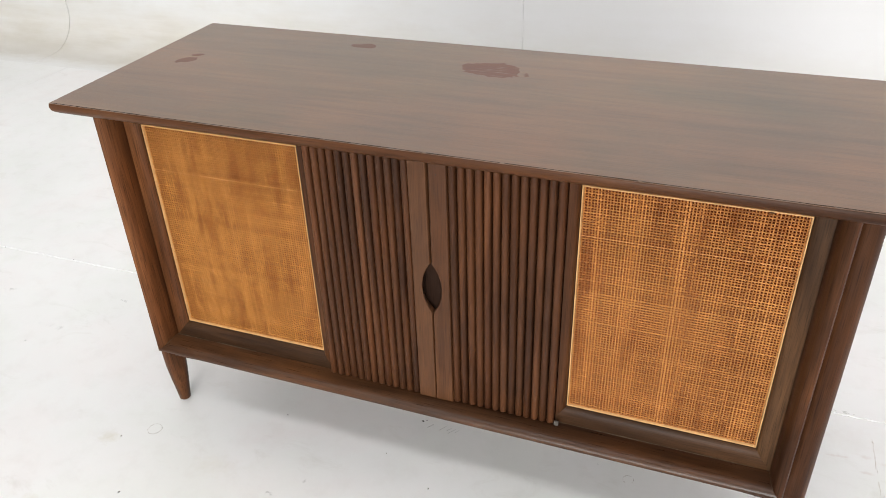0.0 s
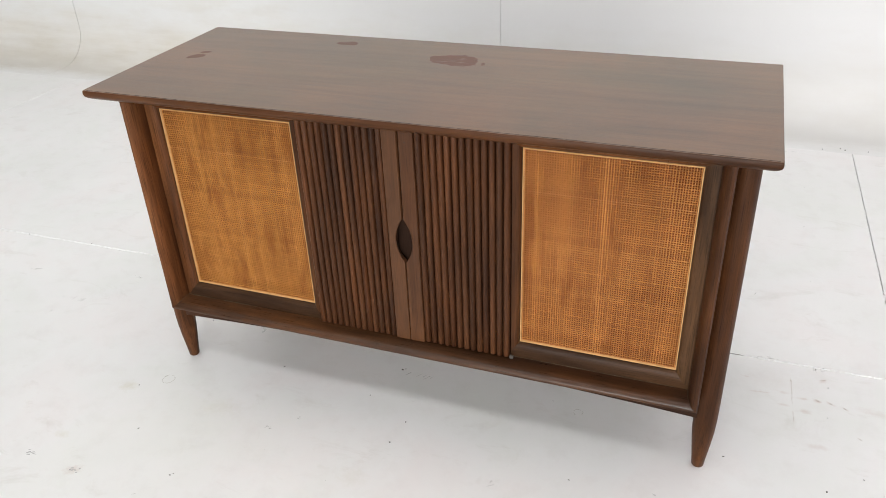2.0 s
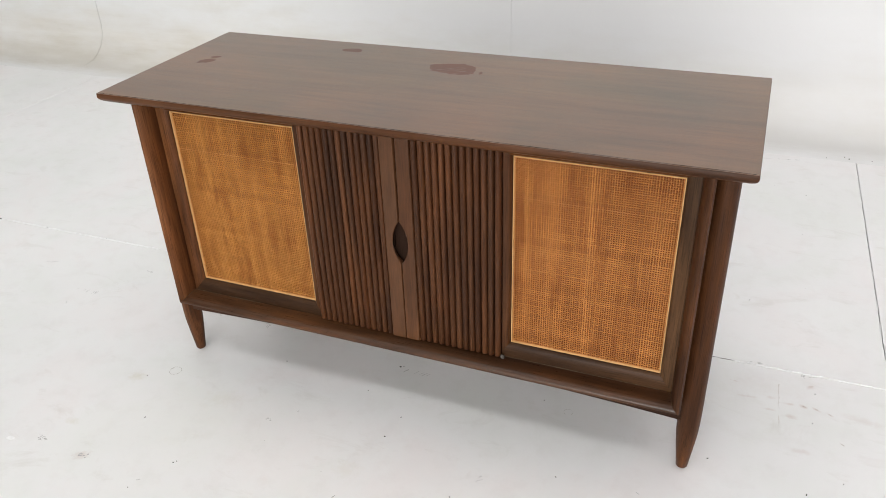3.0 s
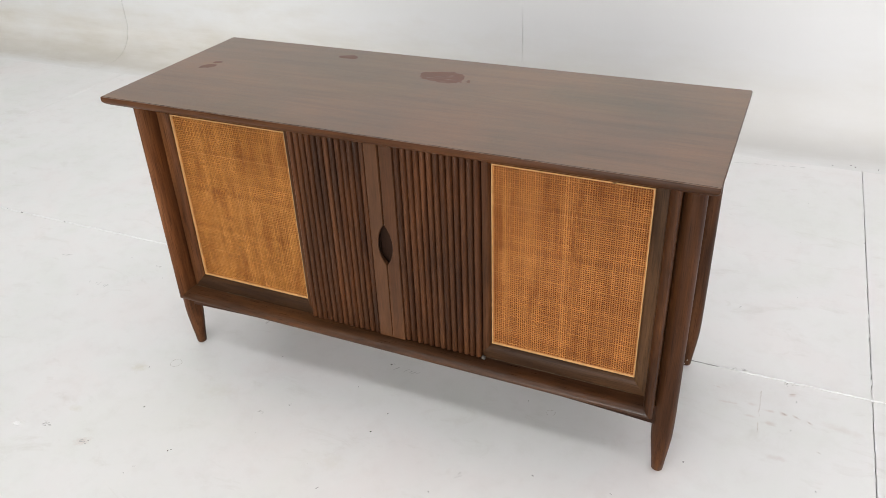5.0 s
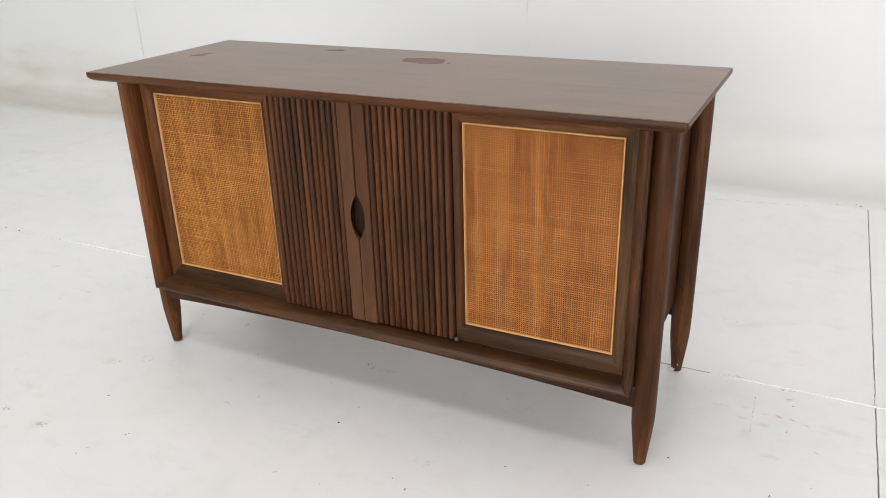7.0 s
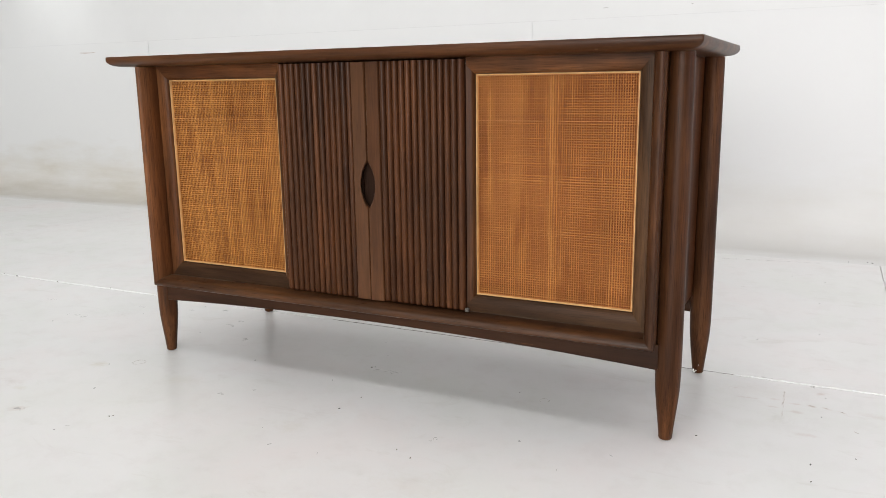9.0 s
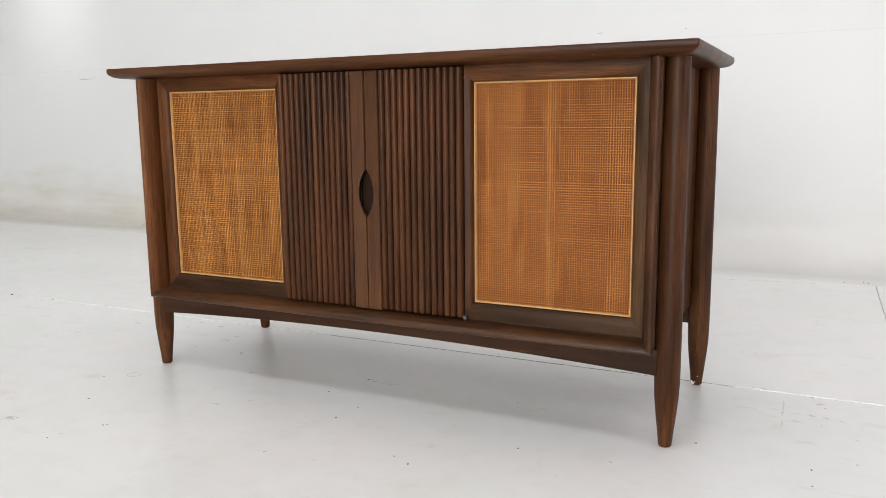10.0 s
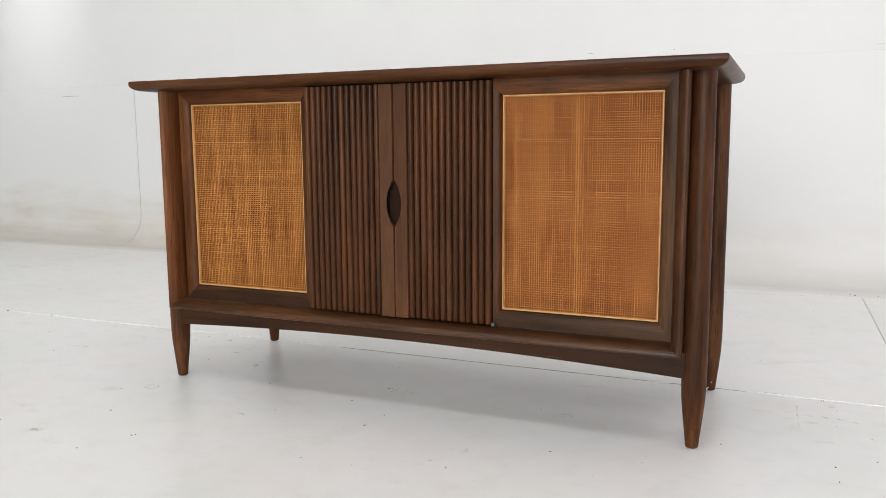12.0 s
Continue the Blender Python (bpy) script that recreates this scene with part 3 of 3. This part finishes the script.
def tabletop():
    """A board whose edge is sharp above and sweeps in below."""
    core = [(0.0012, TOP_Z), (0.0014, TOP_Z - 0.010)]
    band = [(0.0013, TOP_Z - 0.0020), (0.0011, TOP_Z - 0.0003), (0.0006, TOP_Z - 0.0008), (0.0002, TOP_Z - 0.0036), (0.0, TOP_Z - 0.0070), (0.0002, TOP_Z - 0.0095),
            (0.0014, TOP_Z - 0.0128), (0.0044, TOP_Z - 0.0164), (0.0100, TOP_Z - 0.0200), (0.018, TOP_Z - 0.0222), (0.028, TOP_UNDER)]
    x0, x1, y0, y1 = -0.689, 0.686, -0.061, 0.442

    def ring(inset, z):
        r = 0.003 + 0.2 * inset
        loop = []
        for cx, cy, start in ((x1 - inset - r, y1 - inset - r, 0), (x0 + inset + r, y1 - inset - r, 90), (x0 + inset + r, y0 + inset + r, 180), (x1 - inset - r, y0 + inset + r, 270)):
            for k in range(6):
                a = radians(start + 18 * k)
                loop.append((cx + r * math.cos(a), cy + r * math.sin(a), z))
        return loop

    top = part("tabletop", bridge(bmesh.new(), [ring(*e) for e in core]), wood_top, credenza, "brown walnut top with three reddish worn spots")
    part("edge_band", bridge(bmesh.new(), [ring(*e) for e in band]), wood_edge, top, "rounded walnut edge band", smooth=True)
    rng = random.Random(31)
    line, x = bmesh.new(), x0 + 0.004
    while x < x1 - 0.008:
        long = min(rng.uniform(0.03, 0.16), x1 - 0.006 - x)
        y = y0 + 0.0034 + rng.gauss(0, 0.0002)
        box(x, x + long, y, y + rng.uniform(0.0013, 0.0020), TOP_Z - 0.001, TOP_Z + 0.00008, 0, bm=line)
        x += long + rng.choice((0.0, 0.0, 0.002, 0.006))
    part("veneer_joint", line, joint_dark, top, "dark joint line along the top's front edge")
    # broken highlight on the front edge, laid on as pale flecks
    chips = bmesh.new()
    for _ in range(34):
        x = rng.uniform(x0 + 0.01, x1 - 0.02)
        box(x, x + rng.uniform(0.004, 0.05), y0 + 0.0022, y0 + 0.0022 + rng.uniform(0.0006, 0.0011), TOP_Z - 0.001, TOP_Z + 0.00012, 0, bm=chips)
    tagged(part("worn_arris", chips, pale_wood, top, "pale broken highlight laid along the top's front edge"), kind="stuff")


tabletop()

# front frame of the case: rounded nose, mitred at the two lower corners
CASE_X, CASE_Z, STILE, SHELF = 0.6205, 0.192, 0.0243, 0.0225
NOSE = [(1.0, 0.030), (1.0, 0.002), (0.96, -0.008), (0.905, -0.0160), (0.83, -0.0230), (0.72, -0.0295), (0.58, -0.0345), (0.42, -0.0378), (0.27, -0.0390), (0.13, -0.0383), (0.04, -0.0355),
        (0.0, -0.0310), (0.0, -0.0260), (0.08, -0.0225), (0.22, -0.0205), (0.22, -0.0060), (0.09, -0.0030), (0.09, 0.030)]


def case_frame():
    for side in (-1, 1):
        upper = [(side * (CASE_X - u * STILE), y, TOP_UNDER - 0.001) for u, y in NOSE]
        lower = [(side * (CASE_X - u * STILE), y, CASE_Z + u * SHELF) for u, y in NOSE]
        part("case_stile", bridge(bmesh.new(), [upper, lower]), wood_z, credenza, smooth=True)
        part("side_panel", box(*sorted((side * 0.5975, side * 0.6180)), 0.0305, 0.425, CASE_Z, TOP_UNDER - 0.001, 0.001, 1), wood_z, credenza)
    ends = [[(s * (CASE_X - u * STILE), y, CASE_Z + u * SHELF) for u, y in NOSE] for s in (-1, 1)]
    part("ledge", bridge(bmesh.new(), ends), wood_ledge, credenza, "rounded walnut ledge below the doors", smooth=True)
    part("bottom_panel", box(-0.5972, 0.5972, 0.0305, 0.415, CASE_Z + 0.002, CASE_Z + 0.018), wood_x, credenza)
    part("back_panel", box(-0.5972, 0.5972, 0.4155, 0.4245, CASE_Z, TOP_UNDER - 0.001), wood_x, credenza)


case_frame()


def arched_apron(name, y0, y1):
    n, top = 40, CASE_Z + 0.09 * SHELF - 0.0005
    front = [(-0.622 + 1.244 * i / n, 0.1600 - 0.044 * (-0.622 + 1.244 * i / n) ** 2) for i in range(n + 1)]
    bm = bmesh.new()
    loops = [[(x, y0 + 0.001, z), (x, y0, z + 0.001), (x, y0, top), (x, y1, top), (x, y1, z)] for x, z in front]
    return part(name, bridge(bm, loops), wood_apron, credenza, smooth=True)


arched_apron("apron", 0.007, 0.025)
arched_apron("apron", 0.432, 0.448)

LEG = [(0.0112, 0.0022), (0.0126, 0.0040), (0.0152, 0.030), (0.0192, 0.065), (0.0226, 0.100), (0.0238, 0.130), (0.0241, 0.165), (0.0240, 0.23), (0.0230, 0.50), (0.0219, TOP_UNDER)]
LEG_AT = [(-0.6425, 0.025), (0.639, 0.025), (-0.637, 0.420), (0.637, 0.420)]


def legs():
    first = foot = None
    for x, y in LEG_AT:
        if first is None:
            first = part("leg", lathe(LEG), wood_z, credenza, at=(x, y, 0), smooth=True)
            foot = part("glide", lathe([(0.006, 0.0), (0.0085, 0.0008), (0.0088, 0.003)], 16), glide_metal, first, "dull metal glide", smooth=True)
        else:
            o = again(first, (x, y, 0))
            again(foot).parent = o
    chips = bmesh.new()
    rng = random.Random(5)
    for a, z, wide, tall in ((-2.05, 0.0055, 0.0035, 0.0016), (-1.75, 0.0095, 0.0024, 0.0010), (-2.2, 0.0030, 0.0020, 0.0010), (-1.3, 0.024, 0.0012, 0.0012)):
        r = 0.0126 + (z + tall - 0.004) * 0.1
        ring = [(wide * rng.uniform(0.75, 1.1) * math.cos(b), tall * rng.uniform(0.75, 1.1) * math.sin(b)) for b in (i * math.pi / 4 for i in range(8))]
        ux, uy = -math.sin(a), math.cos(a)
        bridge(chips, [[((r - k) * math.cos(a) + ux * u, (r - k) * math.sin(a) + uy * u, z + v) for u, v in ring] for k in (0.002, -0.0006)])
    part("chip", chips, chip_white, o, "pale chips at the foot", at=(0, 0, 0))


legs()


TALL, DEEP, SLIM = 1.13, 1.22, 0.0165  # the top and bottom sides of a panel frame are wider, the side next to the doors slimmer


def mitred_strip(x0, x1, z0, z1, side, profile, slim):
    """One side of a rectangular frame round x0..x1, z0..z1; profile: (distance outwards, y); slim: which side (-1, 1) is cut short."""
    corners = {"top": ((x0, z1, -1, TALL), (x1, z1, 1, TALL)), "bottom": ((x0, z0, -1, -DEEP), (x1, z0, 1, -DEEP)),
               "left": ((x0, z0, -1, -DEEP), (x0, z1, -1, TALL)), "right": ((x1, z0, 1, -DEEP), (x1, z1, 1, TALL))}[side]
    return bridge(bmesh.new(), [[(x + sx * (min(d, SLIM) if sx == slim else d), y, z + sz * d) for d, y in profile] for x, z, sx, sz in corners])


CANE_Z0, CANE_Z1 = 0.2485, 0.6965
FRAME = [(0.0, 0.028), (0.0, 0.0168), (0.0006, 0.0140), (0.0024, 0.0108), (0.0056, 0.0083), (0.0100, 0.0066), (0.0150, 0.0057), (0.0200, 0.0053), (0.0285, 0.0050), (0.0285, 0.028)]
BEAD = [(-0.0030, 0.0225), (-0.0030, 0.0166), (-0.0022, 0.0148), (-0.0010, 0.0148), (-0.0002, 0.0166), (-0.0002, 0.0225)]


def strand(bm, path, across, widths, thick):
    """A rounded strip of cane along the path, its face towards -y."""
    prof = [(-0.5, 0.45), (-0.44, -0.1), (-0.22, -0.42), (0.0, -0.5), (0.22, -0.42), (0.44, -0.1), (0.5, 0.45)]
    rows = []
    for p, width in zip(path, widths):
        rows.append([bm.verts.new((p[0] + across[0] * a * width, p[1] + b * thick, p[2] + across[1] * a * width)) for a, b in prof])
    for r0, r1 in zip(rows, rows[1:]):
        for i in range(6):
            bm.faces.new((r0[i], r0[i + 1], r1[i + 1], r1[i]))


def spaced(rng, a, b, pitch):
    """Uneven spacing: bands where the strands run closer together."""
    n = round((b - a) / pitch)
    steps = []
    level = 0.0
    for i in range(n):
        level = 0.6 * level + rng.gauss(0, 0.03)
        steps.append(max(0.6, 1 + level + rng.gauss(0, 0.05)))
    total = sum(steps)
    at, out = a, []
    for s in steps:
        at += s / total * (b - a)
        out.append(at - 0.5 * s / total * (b - a))
    return out


def breadths(rng, count, breadth, sway):
    """Strand widths that drift from strand to strand, with a broad or thin one now and then."""
    level, out = 0.0, []
    for _ in range(count):
        level = 0.68 * level + rng.gauss(0, sway)
        odd = rng.choice((0.80, 1.24)) if rng.random() < 0.12 else 1.0
        out.append(breadth * min(1.45, max(0.66, odd * (1 + level + rng.gauss(0, 0.05)))))
    return out


def cane_panel(x0, x1, seed, slim, cane):
    rng = random.Random(seed)
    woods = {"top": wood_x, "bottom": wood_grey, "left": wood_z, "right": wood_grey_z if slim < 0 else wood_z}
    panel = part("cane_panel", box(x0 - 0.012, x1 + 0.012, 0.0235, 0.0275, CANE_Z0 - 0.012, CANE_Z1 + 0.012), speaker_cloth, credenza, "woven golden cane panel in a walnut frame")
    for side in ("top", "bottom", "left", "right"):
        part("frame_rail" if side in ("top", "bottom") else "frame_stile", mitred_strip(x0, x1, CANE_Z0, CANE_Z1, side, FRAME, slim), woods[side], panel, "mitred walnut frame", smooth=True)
        part("bead", mitred_strip(x0, x1, CANE_Z0, CANE_Z1, side, BEAD, 0), reed, panel, "pale reed bead", smooth=True)
    bm = bmesh.new()
    xs = spaced(rng, x0 + 0.002, x1 - 0.002, 0.00475)
    zs = spaced(rng, CANE_Z0 + 0.002, CANE_Z1 - 0.002, 0.00485)
    y, amp, thick = 0.0196, 0.0006, 0.0016
    for i, (x, w) in enumerate(zip(xs, breadths(rng, len(xs), 0.00204, 0.105))):
        path = [(x + rng.gauss(0, 0.00012), y + (amp if (i + j) % 2 else -amp), z) for j, z in enumerate(zs)]
        path = [(x, y, CANE_Z0 + 0.0005)] + path + [(x, y, CANE_Z1 - 0.0005)]
        strand(bm, path, (1, 0), [w * rng.uniform(0.93, 1.07) for _ in path], thick)
    for j, (z, w) in enumerate(zip(zs, breadths(rng, len(zs), 0.00188, 0.035))):
        path = [(x, y - 0.0004 + (-amp if (i + j) % 2 else amp), z + rng.gauss(0, 0.00012)) for i, x in enumerate(xs)]
        path = [(x0 + 0.0005, y - 0.0004, z)] + path + [(x1 - 0.0005, y - 0.0004, z)]
        strand(bm, path, (0, 1), [w * rng.uniform(0.93, 1.07) for _ in path], thick)
    me = bpy.data.meshes.new("cane_weave")
    bm.to_mesh(me)
    bm.free()
    me.materials.append(cane)
    me.shade_smooth()
    ob = new("cane_weave", me)
    ob.parent = panel
    tagged(ob, "open weave of golden cane strands", kind="stuff")


cane_panel(-0.5655, -0.244, 3, 1, cane_gold)
cane_panel(0.2455, 0.569, 8, -1, cane_red)

# tambour doors
MEET, DOOR_Z0, DOOR_Z1 = 0.0035, 0.2172, 0.7255
PULL_Z0, PULL_Z1, PULL_HALF = 0.418, 0.520, 0.0165


def slat_mesh(width, front):
    """A rounded slat, upright, its ends eased."""
    n = 12
    arc = [(-0.5 * width * math.cos(math.pi * i / n), -front * math.sin(math.pi * i / n) ** 0.75) for i in range(n + 1)]
    ring = arc + [(0.5 * width, 0.003), (-0.5 * width, 0.003)]
    loops = []
    for z, s in ((DOOR_Z0, 0.55), (DOOR_Z0 + 0.002, 0.88), (DOOR_Z0 + 0.005, 1.0), (DOOR_Z1, 1.0)):
        loops.append([(x * (0.7 + 0.3 * s), y * s if y < 0 else y, z) for x, y in ring])
    return bridge(bmesh.new(), loops)


def lead_stile(side, outer):
    """The flat closing strip with half of the lens-shaped pull cut out of its edge."""
    zc, half = (PULL_Z0 + PULL_Z1) / 2, (PULL_Z1 - PULL_Z0) / 2
    radius = (half ** 2 + PULL_HALF ** 2) / (2 * PULL_HALF)
    zs = [DOOR_Z0, PULL_Z0 - 0.002] + [PULL_Z0 + (PULL_Z1 - PULL_Z0) * i / 24 for i in range(25)] + [PULL_Z1 + 0.002, DOOR_Z1]
    rows = []
    for z in zs:
        d = abs(z - zc)
        cut = max(0.0, math.sqrt(max(radius ** 2 - d ** 2, 0)) - (radius - PULL_HALF)) if d < half else 0.0
        e = MEET + side * (0.0005 + 0.0016 * (z - DOOR_Z0) / (DOOR_Z1 - DOOR_Z0) + cut)
        rows.append([(e + side * 0.0012, -0.0095, z), (outer - side * 0.0012, -0.0095, z), (outer, -0.0080, z), (outer, 0.003, z), (e + side * (0.35 * cut), 0.003, z), (e, -0.0080, z)])
    return bridge(bmesh.new(), rows)


def tambour_door(side, outer, inner, count):
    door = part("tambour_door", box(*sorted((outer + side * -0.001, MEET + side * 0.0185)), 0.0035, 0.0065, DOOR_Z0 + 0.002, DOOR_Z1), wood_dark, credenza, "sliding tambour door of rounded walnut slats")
    pitch = (inner - outer) / count
    first = None
    for i in range(count):
        at = (outer + (i + 0.5) * pitch, 0, 0)
        if first is None:
            first = part("slat", slat_mesh(abs(pitch) * 0.89, 0.0100), wood_slat, door, at=at, smooth=True)
        else:
            again(first, at)
    part("lead_stile", lead_stile(side, inner), wood_stile, door, "flat closing strip with half a lens-shaped pull", smooth=True)


tambour_door(-1, -0.222, -0.0305, 13)
tambour_door(1, 0.2285, 0.0365, 13)
part("pull_backing", box(-0.020, 0.027, 0.0105, 0.0145, DOOR_Z0 + 0.001, DOOR_Z1), wood_dark, credenza, "wood behind the pull, darkened as recess shade")


def worn_lines():
    """Bare wood along the outer edge of a stile."""
    bm = bmesh.new()
    rng = random.Random(5)
    z = 0.21
    while z < 0.715:
        h = rng.uniform(0.01, 0.06)
        box(0.6196, 0.6208, -0.0295, -0.0268, z, min(z + h, 0.72), 0, bm=bm)
        z += h + rng.choice((0.0, 0.0, 0.0, 0.003))
    tagged(part("worn_edge", bm, pale_wood, credenza, "bare light wood along a worn edge"), kind="stuff")
    bm, x = bmesh.new(), -0.60
    while x < 0.612:
        w = min(rng.uniform(0.02, 0.12), 0.614 - x)
        box(x, x + w, -0.0300, -0.0270, 0.1917, 0.1917 + rng.uniform(0.0005, 0.0010), 0, bm=bm)
        x += w + rng.choice((0.0, 0.004, 0.015, 0.03))
    tagged(part("worn_edge", bm, pale_wood, credenza, "bare light wood along a worn edge"), kind="stuff")


def glue_lines():
    """Old glue showing in the joints between the panel frames, the ledge and the stiles."""
    rng = random.Random(15)
    bm = bmesh.new()
    top = CASE_Z + SHELF
    for x0, x1 in ((0.236, 0.5955), (-0.5955, -0.40)):
        x = x0
        while x < x1:
            w = min(rng.uniform(0.01, 0.07), x1 - x)
            box(x, x + w, 0.0040, 0.0060, top - 0.0006, top + rng.uniform(0.0003, 0.0008), 0, bm=bm)
            x += w + rng.choice((0.0, 0.0, 0.003, 0.02))
    for side in (-1, 1):
        for (u0, y0), (u1, y1) in zip(NOSE[1:5], NOSE[2:6]):
            loops = []
            for u, y in ((u0, y0), (u1, y1)):
                c = (side * (CASE_X - u * STILE), y, CASE_Z + u * SHELF)
                loops.append([(c[0] + a, c[1] - 0.0001, c[2] + b) for a, b in ((-0.0005, -0.0005), (0.0005, -0.0005), (0.0005, 0.0006), (-0.0005, 0.0006))])
            bridge(bm, loops)
    tagged(part("glue_line", bm, glue, credenza, "thin pale lines of old glue in the joints"), kind="stuff")


glue_lines()


worn_lines()
part("track_stop", box(0.2290, 0.2370, -0.0075, -0.0015, 0.2152, 0.2232, 0.0008, 1), pale_metal, credenza, "small pale metal stop at the track's end")


def nicks():
    """Small knocks that show bare wood, and one that is dark."""
    rng = random.Random(9)
    for name, mat, spots in (("pale_nick", pale_wood, ((0.508, -0.0608, 0.7325, 0.0040, 0.0012), (0.313, -0.0606, 0.7405, 0.0030, 0.0010), (-0.033, -0.0092, 0.335, 0.0008, 0.0030), (0.052, -0.0096, 0.322, 0.0010, 0.0022),
                                                       (0.224, -0.0092, 0.338, 0.0010, 0.0026), (0.360, 0.0068, 0.1595, 0.0200, 0.0010))),
                             ("dark_nick", grime, ((0.019, -0.0097, 0.691, 0.0016, 0.0012),))):
        for x, y, z, rx, rz in spots:
            ring = [(x + rx * rng.uniform(0.6, 1.15) * math.cos(2 * math.pi * i / 8), z + rz * rng.uniform(0.6, 1.15) * math.sin(2 * math.pi * i / 8)) for i in range(8)]
            part(name, bridge(bmesh.new(), [[(px, y + 0.002, pz) for px, pz in ring], [(px, y, pz) for px, pz in ring]]), mat, credenza)

    ring = [(0.6285 + 0.0028 * rng.uniform(0.6, 1.1) * math.cos(2 * math.pi * i / 8), 0.009 + 0.0040 * rng.uniform(0.6, 1.1) * math.sin(2 * math.pi * i / 8)) for i in range(8)]
    part("pale_chip", bridge(bmesh.new(), [[(px, 0.413, pz) for px, pz in ring], [(px, 0.4088, pz) for px, pz in ring]]), chip_white, credenza, "white paint chip on a foot")


nicks()
